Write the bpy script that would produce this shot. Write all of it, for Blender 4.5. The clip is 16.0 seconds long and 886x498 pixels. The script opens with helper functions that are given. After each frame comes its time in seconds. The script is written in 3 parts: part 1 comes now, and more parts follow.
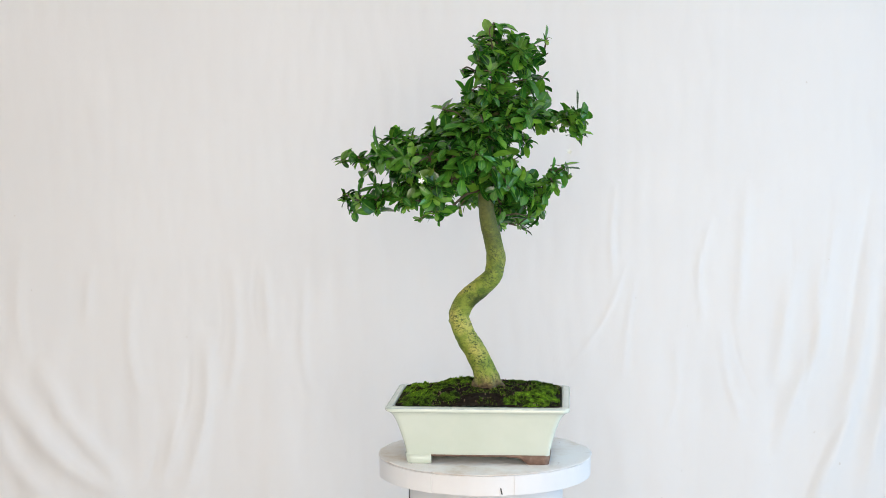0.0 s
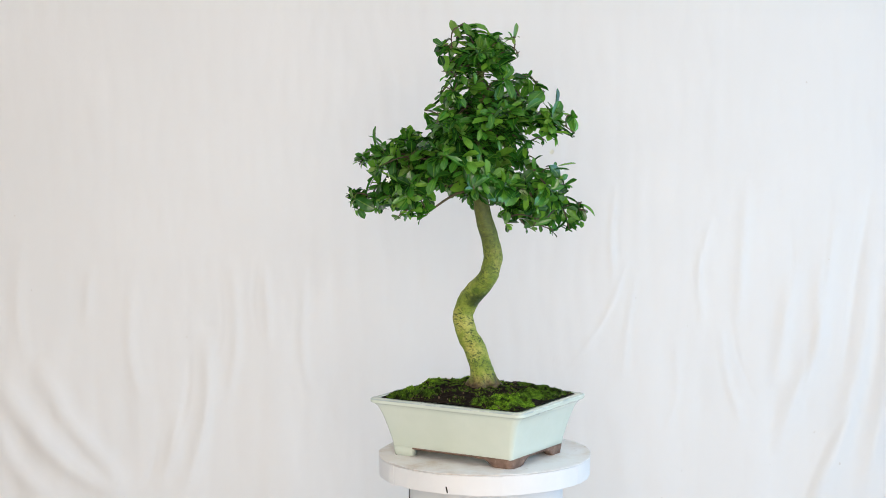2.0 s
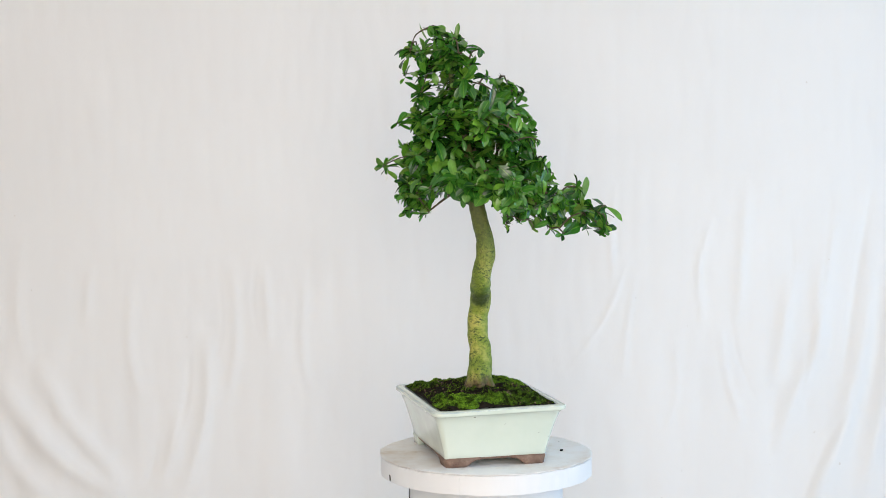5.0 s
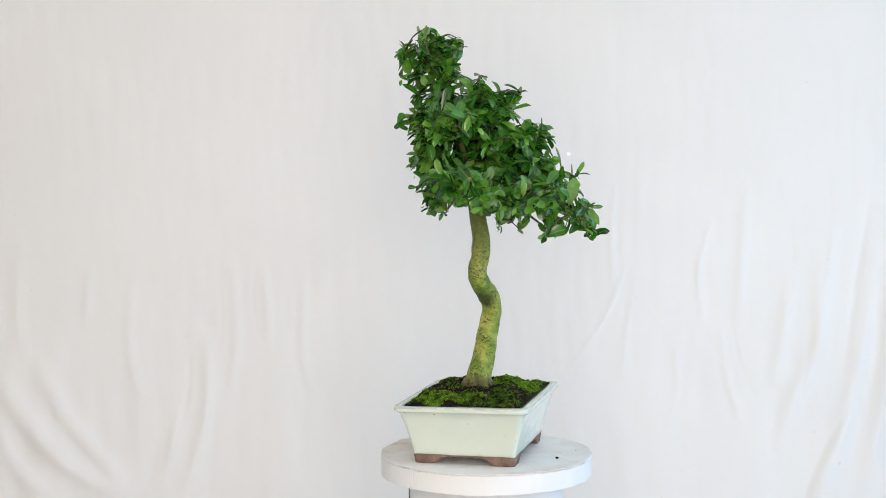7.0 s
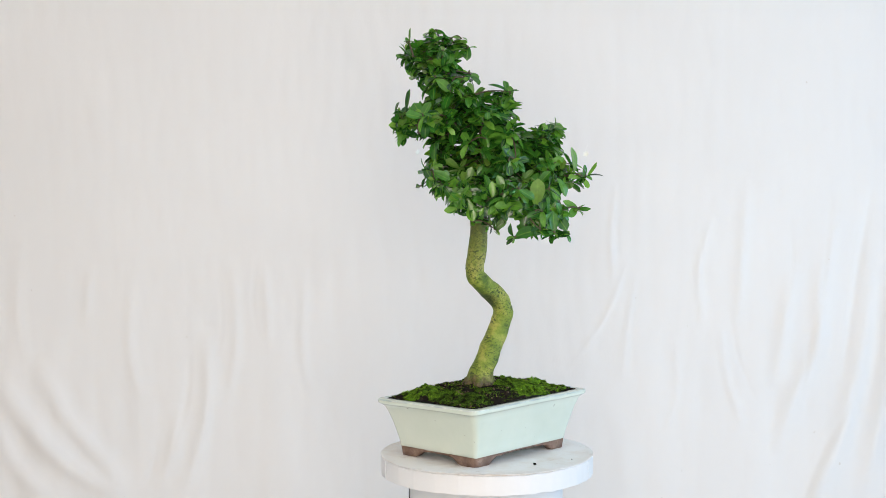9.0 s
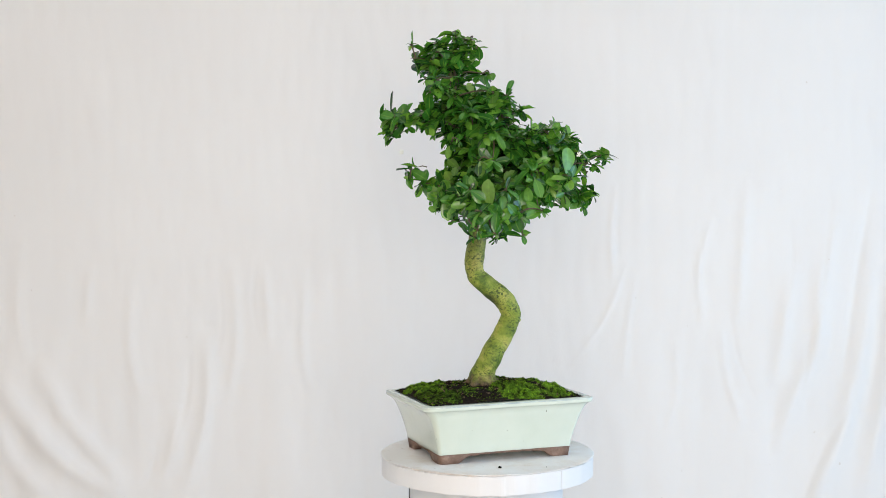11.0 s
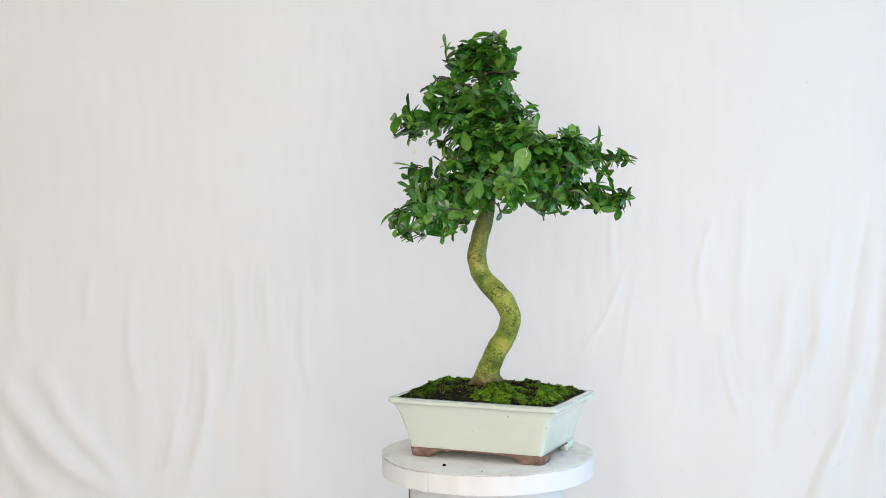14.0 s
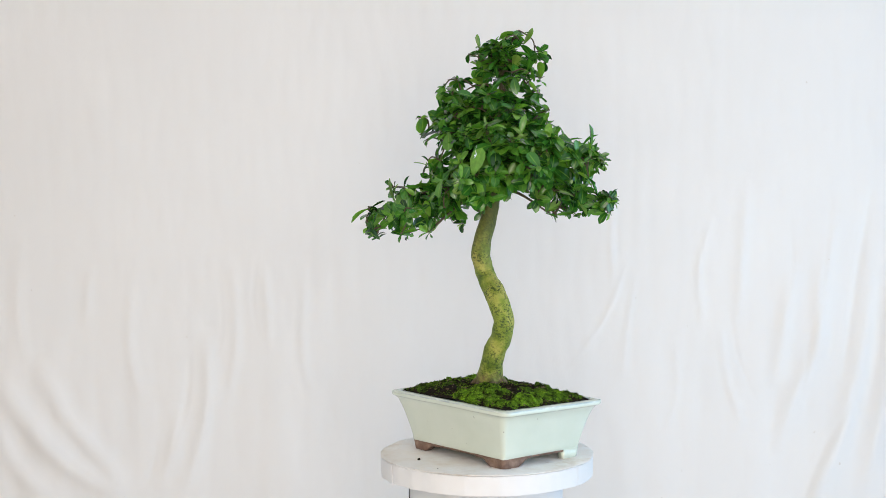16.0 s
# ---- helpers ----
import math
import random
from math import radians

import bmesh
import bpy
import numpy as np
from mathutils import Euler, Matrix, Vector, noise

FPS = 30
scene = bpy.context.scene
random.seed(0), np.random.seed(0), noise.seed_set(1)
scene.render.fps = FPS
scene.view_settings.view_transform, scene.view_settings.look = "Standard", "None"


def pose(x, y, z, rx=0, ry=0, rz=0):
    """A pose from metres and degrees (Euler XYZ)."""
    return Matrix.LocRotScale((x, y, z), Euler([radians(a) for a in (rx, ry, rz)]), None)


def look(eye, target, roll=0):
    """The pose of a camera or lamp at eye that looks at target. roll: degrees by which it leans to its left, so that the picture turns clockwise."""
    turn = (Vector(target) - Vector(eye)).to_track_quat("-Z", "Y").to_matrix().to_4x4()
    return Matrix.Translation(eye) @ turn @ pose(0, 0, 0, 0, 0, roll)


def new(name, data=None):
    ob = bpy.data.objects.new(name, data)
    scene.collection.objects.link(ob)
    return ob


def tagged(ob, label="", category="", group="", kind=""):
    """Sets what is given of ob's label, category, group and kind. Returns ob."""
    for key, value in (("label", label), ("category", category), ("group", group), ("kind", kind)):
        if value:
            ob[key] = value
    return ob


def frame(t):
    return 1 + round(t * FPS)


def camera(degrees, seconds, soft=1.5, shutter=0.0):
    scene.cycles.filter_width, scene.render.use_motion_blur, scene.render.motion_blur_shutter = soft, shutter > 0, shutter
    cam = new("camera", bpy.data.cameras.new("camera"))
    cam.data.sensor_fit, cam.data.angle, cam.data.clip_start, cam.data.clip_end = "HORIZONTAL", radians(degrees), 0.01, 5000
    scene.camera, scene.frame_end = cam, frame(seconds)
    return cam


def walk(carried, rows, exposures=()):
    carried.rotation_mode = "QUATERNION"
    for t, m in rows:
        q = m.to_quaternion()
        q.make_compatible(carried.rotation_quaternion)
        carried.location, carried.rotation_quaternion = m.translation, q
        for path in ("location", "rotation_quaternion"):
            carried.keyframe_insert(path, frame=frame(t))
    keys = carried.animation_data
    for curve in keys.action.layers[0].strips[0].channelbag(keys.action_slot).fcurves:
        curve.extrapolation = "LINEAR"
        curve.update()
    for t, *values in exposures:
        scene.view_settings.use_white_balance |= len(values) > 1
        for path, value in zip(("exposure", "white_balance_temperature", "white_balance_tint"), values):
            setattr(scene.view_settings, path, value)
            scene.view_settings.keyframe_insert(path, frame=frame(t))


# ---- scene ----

# ---- camera: one fixed view across the room ----
TOP = 0.95                       # height of the turntable's upper face over the floor
cam = camera(32.72, 16.0, soft=0.65)
EYE = Vector((0.0, -2.601, TOP + 0.540))
PAN, TILT = radians(-1.617), radians(4.034)
AIM = EYE + Vector((math.sin(PAN) * math.cos(TILT), math.cos(PAN) * math.cos(TILT), -math.sin(TILT)))
walk(cam, [(0.0, look(EYE, AIM, -0.239)), (16.0, look(EYE, AIM, -0.239))])

# ---- light: daylight through two windows ----
scene.view_settings.exposure = 0.06
world = bpy.data.worlds.new("sky")
scene.world = world
world.use_nodes = True
sky = world.node_tree.nodes.new("ShaderNodeTexSky")
sky.sky_type, sky.sun_disc = "NISHITA", False
sky.sun_elevation, sky.sun_rotation = radians(40), radians(200)
world.node_tree.links.new(sky.outputs[0], world.node_tree.nodes["Background"].inputs[0])
world.node_tree.nodes["Background"].inputs[1].default_value = 0.08


def window_light(name, eye, target, w, h, power, color):
    data = bpy.data.lights.new(name, "AREA")
    data.shape, data.size, data.size_y, data.energy, data.color = "RECTANGLE", w, h, power, color
    new(name, data).matrix_world = look(eye, target)


ROOM_X, ROOM_Y0, ROOM_Y1, ROOM_Z = 2.3, -3.7, 1.45, 2.7
window_light("daylight_side", (ROOM_X - 0.02, -0.75, 1.55), (0, -0.75, 1.55), 1.7, 1.5, 35, (0.37, 0.67, 1.0))
window_light("daylight_back", (0.15, ROOM_Y0 + 0.02, 1.7), (0.15, 0, 1.7), 2.0, 1.7, 75, (1.0, 0.875, 0.775))


# ---- materials ----
def material(name, rough=0.5, spec=0.5):
    m = bpy.data.materials.new(name)
    m.use_nodes = True
    b = m.node_tree.nodes["Principled BSDF"]
    b.inputs["Roughness"].default_value = rough
    b.inputs["Specular IOR Level"].default_value = spec
    return m, m.node_tree, b


def node(tree, kind, **values):
    n = tree.nodes.new(kind)
    for key, value in values.items():
        n.inputs[key.replace("_", " ")].default_value = value
    return n


def noise_tex(tree, scale, detail=4.0, rough=0.55, stretch=None, space="Object"):
    co = node(tree, "ShaderNodeTexCoord")
    n = node(tree, "ShaderNodeTexNoise", Scale=scale, Detail=detail, Roughness=rough)
    out = co.outputs[space]
    if stretch:
        mp = node(tree, "ShaderNodeMapping", Scale=stretch)
        tree.links.new(out, mp.inputs[0])
        out = mp.outputs[0]
    tree.links.new(out, n.inputs["Vector"])
    return n.outputs["Fac"]


def ramp(tree, fac, *stops):
    r = tree.nodes.new("ShaderNodeValToRGB")
    while len(r.color_ramp.elements) < len(stops):
        r.color_ramp.elements.new(0.5)
    for e, (at, c) in zip(r.color_ramp.elements, stops):
        e.position, e.color = at, (*c, 1)
    tree.links.new(fac, r.inputs[0])
    return r.outputs[0]


def blend(tree, fac, a, b, how="MIX"):
    m = tree.nodes.new("ShaderNodeMix")
    m.data_type, m.blend_type = "RGBA", how
    for socket, value in ((m.inputs[0], fac), (m.inputs[6], a), (m.inputs[7], b)):
        if isinstance(value, (int, float)):
            socket.default_value = value
        elif isinstance(value, tuple):
            socket.default_value = (*value, 1)
        else:
            tree.links.new(value, socket)
    return m.outputs[2]


def math_node(tree, how, a, b=0.0):
    m = tree.nodes.new("ShaderNodeMath")
    m.operation = how
    for socket, value in ((m.inputs[0], a), (m.inputs[1], b)):
        if isinstance(value, (int, float)):
            socket.default_value = value
        else:
            tree.links.new(value, socket)
    return m.outputs[0]


def bump(tree, b, fac, strength, distance):
    n = node(tree, "ShaderNodeBump", Strength=strength, Distance=distance)
    tree.links.new(fac, n.inputs["Height"])
    tree.links.new(n.outputs[0], b.inputs["Normal"])


def make_cloth():
    m, t, b = material("cotton_sheet", 0.9, 0.2)
    c = ramp(t, noise_tex(t, 1.3, 3), (0.3, (0.775, 0.758, 0.740)), (0.7, (0.825, 0.810, 0.792)))
    spots = ramp(t, noise_tex(t, 55, 1), (0.80, (0, 0, 0)), (0.83, (1, 1, 1)))
    t.links.new(blend(t, math_node(t, "MULTIPLY", spots, 0.35), c, (0.55, 0.47, 0.38)), b.inputs["Base Color"])
    w = math_node(t, "ADD", noise_tex(t, 900, 2, 0.6), math_node(t, "MULTIPLY", noise_tex(t, 30, 6, 0.7, (1, 1, 0.6)), 3.0))
    bump(t, b, w, 0.25, 0.0012)
    b.inputs["Sheen Weight"].default_value = 0.1
    return m


def make_plain(name, dark, light, scale, rough, depth=0.0006, spec=0.5):
    m, t, b = material(name, rough, spec)
    t.links.new(ramp(t, noise_tex(t, scale, 5), (0.3, dark), (0.7, light)), b.inputs["Base Color"])
    bump(t, b, noise_tex(t, scale * 6, 4), 0.3, depth)
    return m


def make_disc():
    m, t, b = material("white_card", 0.65, 0.4)
    c = ramp(t, noise_tex(t, 9, 6, 0.65), (0.30, (0.66, 0.57, 0.47)), (0.43, (0.82, 0.785, 0.75)), (0.56, (0.88, 0.875, 0.87)))
    s = ramp(t, noise_tex(t, 60, 5, 0.7, (1, 0.25, 1)), (0.26, (0.45, 0.38, 0.32)), (0.36, (1, 1, 1)))
    t.links.new(blend(t, 0.6, c, s, "MULTIPLY"), b.inputs["Base Color"])
    bump(t, b, noise_tex(t, 40, 5), 0.4, 0.002)
    return m


def make_glaze():
    m, t, b = material("celadon_glaze", 0.16, 0.5)
    c = ramp(t, noise_tex(t, 12, 4), (0.3, (0.58, 0.655, 0.565)), (0.7, (0.64, 0.705, 0.62)))
    pits = ramp(t, noise_tex(t, 115, 1), (0.785, (0, 0, 0)), (0.80, (1, 1, 1)))
    c = blend(t, math_node(t, "MULTIPLY", pits, 0.75), c, (0.10, 0.09, 0.07))
    t.links.new(c, b.inputs["Base Color"])
    t.links.new(ramp(t, noise_tex(t, 30, 3), (0.3, (0.10, 0.10, 0.10)), (0.7, (0.24, 0.24, 0.24))), b.inputs["Roughness"])
    bump(t, b, noise_tex(t, 35, 3), 0.15, 0.0015)
    b.inputs["Coat Weight"].default_value = 0.4
    b.inputs["Coat Roughness"].default_value = 0.08
    return m


def make_worn_glaze():
    m, t, b = material("worn_glaze_edge", 0.3, 0.5)
    wear = ramp(t, noise_tex(t, 14, 6, 0.75), (0.40, (0.68, 0.74, 0.65)), (0.52, (0.44, 0.52, 0.51)), (0.74, (0.27, 0.33, 0.36)))
    t.links.new(wear, b.inputs["Base Color"])
    return m


def make_clay():
    m, t, b = material("unglazed_clay", 0.75, 0.3)
    c = ramp(t, noise_tex(t, 60, 6, 0.65), (0.3, (0.12, 0.075, 0.055)), (0.55, (0.22, 0.145, 0.11)), (0.75, (0.34, 0.25, 0.20)))
    t.links.new(c, b.inputs["Base Color"])
    bump(t, b, noise_tex(t, 400, 4), 0.5, 0.0006)
    return m


def make_bark():
    m, t, b = material("smooth_olive_bark", 0.62, 0.35)
    big = ramp(t, noise_tex(t, 26, 5, 0.6), (0.36, (0.095, 0.16, 0.018)), (0.49, (0.23, 0.30, 0.04)), (0.64, (0.44, 0.43, 0.10)))
    spots = ramp(t, noise_tex(t, 210, 3, 0.6, (1, 1, 1.5)), (0.51, (0, 0, 0)), (0.60, (1, 1, 1)))
    patch = ramp(t, noise_tex(t, 40, 3), (0.38, (0.15, 0.15, 0.15)), (0.58, (1, 1, 1)))
    c = blend(t, math_node(t, "MULTIPLY", spots, patch), big, (0.050, 0.085, 0.020))
    fine = ramp(t, noise_tex(t, 520, 3, 0.6), (0.54, (0, 0, 0)), (0.64, (0.8, 0.8, 0.8)))
    c = blend(t, math_node(t, "MULTIPLY", fine, patch), c, (0.045, 0.060, 0.018))
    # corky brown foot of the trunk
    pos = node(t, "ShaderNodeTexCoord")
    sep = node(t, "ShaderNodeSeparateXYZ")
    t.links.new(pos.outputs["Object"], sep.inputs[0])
    low = math_node(t, "ADD", sep.outputs[2], math_node(t, "MULTIPLY", noise_tex(t, 90, 4), 0.035))
    foot = ramp(t, low, (0.143, (1, 1, 1)), (0.160, (0, 0, 0)))
    brown = ramp(t, noise_tex(t, 160, 4), (0.35, (0.035, 0.025, 0.013)), (0.65, (0.17, 0.12, 0.06)))
    # the crown's shade on the upper trunk, painted in as a darker bark colour
    crown_shade = ramp(t, math_node(t, "ADD", sep.outputs[2], math_node(t, "MULTIPLY", noise_tex(t, 120, 5, 0.7), 0.16)), (0.375, (0, 0, 0)), (0.49, (0.85, 0.85, 0.85)))
    c = blend(t, crown_shade, c, (0.075, 0.085, 0.025))
    # a green algae stain inside the bend
    far = node(t, "ShaderNodeVectorMath")
    far.operation = "DISTANCE"
    far.inputs[1].default_value = (-0.010, -0.006, 0.268)
    t.links.new(pos.outputs["Object"], far.inputs[0])
    stain = ramp(t, math_node(t, "ADD", far.outputs["Value"], math_node(t, "MULTIPLY", noise_tex(t, 110, 5, 0.7), 0.022)), (0.024, (0.9, 0.9, 0.9)), (0.036, (0, 0, 0)))
    c = blend(t, stain, c, (0.030, 0.050, 0.012))
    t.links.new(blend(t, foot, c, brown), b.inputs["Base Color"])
    h = math_node(t, "ADD", noise_tex(t, 60, 5, 0.6), math_node(t, "MULTIPLY", noise_tex(t, 260, 4, 0.6), 0.6))
    bump(t, b, h, 0.8, 0.003)
    return m


def make_leaf(name, deep, mid, fresh, shine):
    m, t, b = material(name, shine, 0.5)
    rnd = math_node(t, "FRACT", math_node(t, "ADD", node(t, "ShaderNodeObjectInfo").outputs["Random"],
                                         node(t, "ShaderNodeNewGeometry").outputs["Random Per Island"]))
    c = ramp(t, rnd, (0.0, deep), (0.50, mid), (0.84, tuple(0.6 * a + 0.4 * f for a, f in zip(mid, fresh))), (1.0, fresh))
    uv = node(t, "ShaderNodeUVMap")
    uv.uv_map = "UVMap"
    sep = node(t, "ShaderNodeSeparateXYZ")
    t.links.new(uv.outputs[0], sep.inputs[0])
    off = math_node(t, "ABSOLUTE", math_node(t, "SUBTRACT", sep.outputs[0], 0.5))
    rib = ramp(t, off, (0.0, (0.6, 0.6, 0.6)), (0.07, (0, 0, 0)))
    c = blend(t, rib, c, fresh)
    blotch = ramp(t, noise_tex(t, 120, 3), (0.35, (0.8, 0.8, 0.8)), (0.7, (1.12, 1.12, 1.05)))
    c = blend(t, 1.0, c, blotch, "MULTIPLY")
    t.links.new(c, b.inputs["Base Color"])
    veins = node(t, "ShaderNodeTexWave", Scale=5.0, Distortion=1.0)
    t.links.new(uv.outputs[0], veins.inputs["Vector"])
    bump(t, b, veins.outputs["Fac"], 0.12, 0.0006)
    b.inputs["Coat Weight"].default_value = 0.4
    b.inputs["Coat Roughness"].default_value = 0.10
    tl = node(t, "ShaderNodeBsdfTranslucent")
    t.links.new(blend(t, 1.0, c, (1.6, 1.7, 0.7), "MULTIPLY"), tl.inputs[0])
    mix = node(t, "ShaderNodeMixShader", Fac=0.20)
    t.links.new(b.outputs[0], mix.inputs[1])
    t.links.new(tl.outputs[0], mix.inputs[2])
    t.links.new(mix.outputs[0], t.nodes["Material Output"].inputs[0])
    return m


def make_moss():
    m, t, b = material("cushion_moss", 0.95, 0.15)
    rnd = node(t, "ShaderNodeNewGeometry").outputs["Random Per Island"]
    blade = ramp(t, rnd, (0.0, (0.042, 0.098, 0.014)), (0.6, (0.115, 0.255, 0.024)), (1.0, (0.25, 0.45, 0.05)))
    fine = ramp(t, noise_tex(t, 420, 4, 0.7), (0.34, (0.22, 0.22, 0.22)), (0.60, (1.4, 1.4, 1.2)))
    wide = ramp(t, noise_tex(t, 75, 5, 0.7), (0.40, (0.20, 0.16, 0.14)), (0.58, (1.6, 1.6, 1.25)))
    tone = ramp(t, node(t, "ShaderNodeObjectInfo").outputs["Random"], (0.0, (0.55, 0.50, 0.5)), (1.0, (1.8, 1.7, 1.2)))
    c = blend(t, 1.0, blend(t, 0.9, blade, fine, "MULTIPLY"), wide, "MULTIPLY")
    c = blend(t, 1.0, c, tone, "MULTIPLY")
    t.links.new(c, b.inputs["Base Color"])
    bump(t, b, noise_tex(t, 500, 4, 0.7), 1.0, 0.004)
    return m


CLOTH = make_cloth()
WALL = make_plain("painted_plaster", (0.74, 0.72, 0.68), (0.80, 0.78, 0.75), 3, 0.85)
FLOOR = make_plain("pale_floor", (0.62, 0.61, 0.59), (0.70, 0.69, 0.67), 4, 0.7)
CARD = make_disc()
WHITE = make_plain("white_paint", (0.70, 0.71, 0.72), (0.76, 0.77, 0.78), 7, 0.55)
TEAR = make_plain("dark_gap", (0.02, 0.02, 0.02), (0.05, 0.045, 0.04), 30, 0.9)
GLAZE, EDGE, CLAY = make_glaze(), make_worn_glaze(), make_clay()
BARK = make_bark()
TWIG = make_plain("brown_twig", (0.045, 0.036, 0.018), (0.10, 0.08, 0.04), 90, 0.8)
LEAF = make_leaf("glossy_leaf", (0.009, 0.054, 0.008), (0.045, 0.194, 0.024), (0.19, 0.41, 0.05), 0.25)
YOUNG = make_leaf("young_leaf", (0.07, 0.18, 0.025), (0.11, 0.25, 0.035), (0.20, 0.34, 0.06), 0.36)
MOSS = make_moss()
SOIL = make_plain("damp_soil", (0.006, 0.005, 0.004), (0.026, 0.019, 0.013), 160, 1.0, 0.003, 0.12)
CHIP = make_plain("pale_grit", (0.06, 0.035, 0.018), (0.28, 0.20, 0.12), 40, 0.85)
PETAL = make_plain("white_petal", (0.78, 0.80, 0.74), (0.86, 0.87, 0.82), 60, 0.6)


# ---- mesh helpers ----
def part(name, bm, mat, parent, label=""):
    """Link a bmesh as one mesh object, under parent if given."""
    me = bpy.data.meshes.new(name)
    bm.to_mesh(me)
    bm.free()
    me.materials.append(mat)
    ob = new(name, me)
    ob.parent = parent
    return tagged(ob, label)


def smooth(ob):
    ob.data.polygons.foreach_set("use_smooth", [True] * len(ob.data.polygons))
    return ob


def box(bm, x0, x1, y0, y1, z0, z1):
    m = Matrix.Translation(((x0 + x1) / 2, (y0 + y1) / 2, (z0 + z1) / 2)) @ Matrix.Diagonal((x1 - x0, y1 - y0, z1 - z0, 1))
    bmesh.ops.create_cube(bm, size=1, matrix=m)


def loft(bm, rings, closed=True, cap0=False, cap1=False):
    """Quads between rings of equal count."""
    rows = [[bm.verts.new(p) for p in r] for r in rings]
    n = len(rows[0])
    for a, b in zip(rows, rows[1:]):
        for i in range(n if closed else n - 1):
            j = (i + 1) % n
            bm.faces.new((a[i], a[j], b[j], b[i]))
    if cap0:
        bm.faces.new(rows[0][::-1])
    if cap1:
        bm.faces.new(rows[-1])
    return rows


def tube(bm, pts, radii, sides=8, wobble=0.0):
    """A tapered limb along pts."""
    pts = [Vector(p) for p in pts]
    rings = []
    side = Vector((1, 0, 0))
    for i, p in enumerate(pts):
        d = (pts[min(i + 1, len(pts) - 1)] - pts[max(i - 1, 0)]).normalized()
        side = (side - d * side.dot(d)).normalized()
        up = d.cross(side)
        ring = []
        for k in range(sides):
            a = 2 * math.pi * k / sides
            v = side * math.cos(a) + up * math.sin(a)
            r = radii[i]
            if wobble:
                q = p + v * r
                r *= 1 + wobble * noise.noise(q * 45) + wobble * 0.6 * noise.noise(q * 130)
            ring.append(p + v * r)
        rings.append(ring)
    loft(bm, rings, True, True, True)


def spline(knots, steps):
    """Catmull-Rom through knots of any width."""
    out = []
    k = [knots[0]] + list(knots) + [knots[-1]]
    for a, b, c, d in zip(k, k[1:], k[2:], k[3:]):
        a, b, c, d = map(np.array, (a, b, c, d))
        for s in range(steps):
            u = s / steps
            out.append(0.5 * (2 * b + (c - a) * u + (2 * a - 5 * b + 4 * c - d) * u ** 2 + (3 * b - a - 3 * c + d) * u ** 3))
    out.append(np.array(knots[-1], float))
    return out


# ---- the room round the set-up ----
def build_room():
    bm = bmesh.new()
    box(bm, -ROOM_X - 0.2, ROOM_X + 0.2, ROOM_Y0 - 0.2, ROOM_Y1 + 0.2, -0.15, 0)
    tagged(part("floor", bm, FLOOR, None), "plain pale floor under the pedestal", "floor", kind="structure")
    bm = bmesh.new()
    box(bm, -ROOM_X - 0.2, ROOM_X + 0.2, ROOM_Y0 - 0.2, ROOM_Y1 + 0.2, ROOM_Z, ROOM_Z + 0.15)
    tagged(part("ceiling", bm, WALL, None), "plain white plaster ceiling", "ceiling", kind="structure")
    bm = bmesh.new()
    box(bm, -ROOM_X, ROOM_X, ROOM_Y1, ROOM_Y1 + 0.2, 0, ROOM_Z)
    tagged(part("wall_north", bm, WALL, None), "plaster wall hidden behind the cloth", "wall", kind="structure")
    bm = bmesh.new()
    box(bm, -ROOM_X - 0.2, -ROOM_X, ROOM_Y0, ROOM_Y1, 0, ROOM_Z)
    tagged(part("wall_west", bm, WALL, None), "plain white plaster wall", "wall", kind="structure")
    # east wall with a window opening
    bm = bmesh.new()
    y0, y1, z0, z1 = -1.62, 0.12, 0.78, 2.32
    box(bm, ROOM_X, ROOM_X + 0.2, ROOM_Y0, y0, 0, ROOM_Z)
    box(bm, ROOM_X, ROOM_X + 0.2, y1, ROOM_Y1, 0, ROOM_Z)
    box(bm, ROOM_X, ROOM_X + 0.2, y0, y1, 0, z0)
    box(bm, ROOM_X, ROOM_X + 0.2, y0, y1, z1, ROOM_Z)
    tagged(part("wall_east", bm, WALL, None), "white plaster wall with a window opening", "wall", kind="structure")
    bm = bmesh.new()
    x0, x1, z0, z1 = -0.87, 1.17, 0.83, 2.57
    box(bm, -ROOM_X, x0, ROOM_Y0 - 0.2, ROOM_Y0, 0, ROOM_Z)
    box(bm, x1, ROOM_X, ROOM_Y0 - 0.2, ROOM_Y0, 0, ROOM_Z)
    box(bm, x0, x1, ROOM_Y0 - 0.2, ROOM_Y0, 0, z0)
    box(bm, x0, x1, ROOM_Y0 - 0.2, ROOM_Y0, z1, ROOM_Z)
    tagged(part("wall_south", bm, WALL, None), "white plaster wall with a wide window opening", "wall", kind="structure")


CLOTH_Y = 1.0
folds = []


def fold(width, depth, *path):
    """A ridge (depth > 0) or a furrow in the sheet along a path of (x, z)."""
    folds.append((width, depth, np.array(spline(path, 6))))


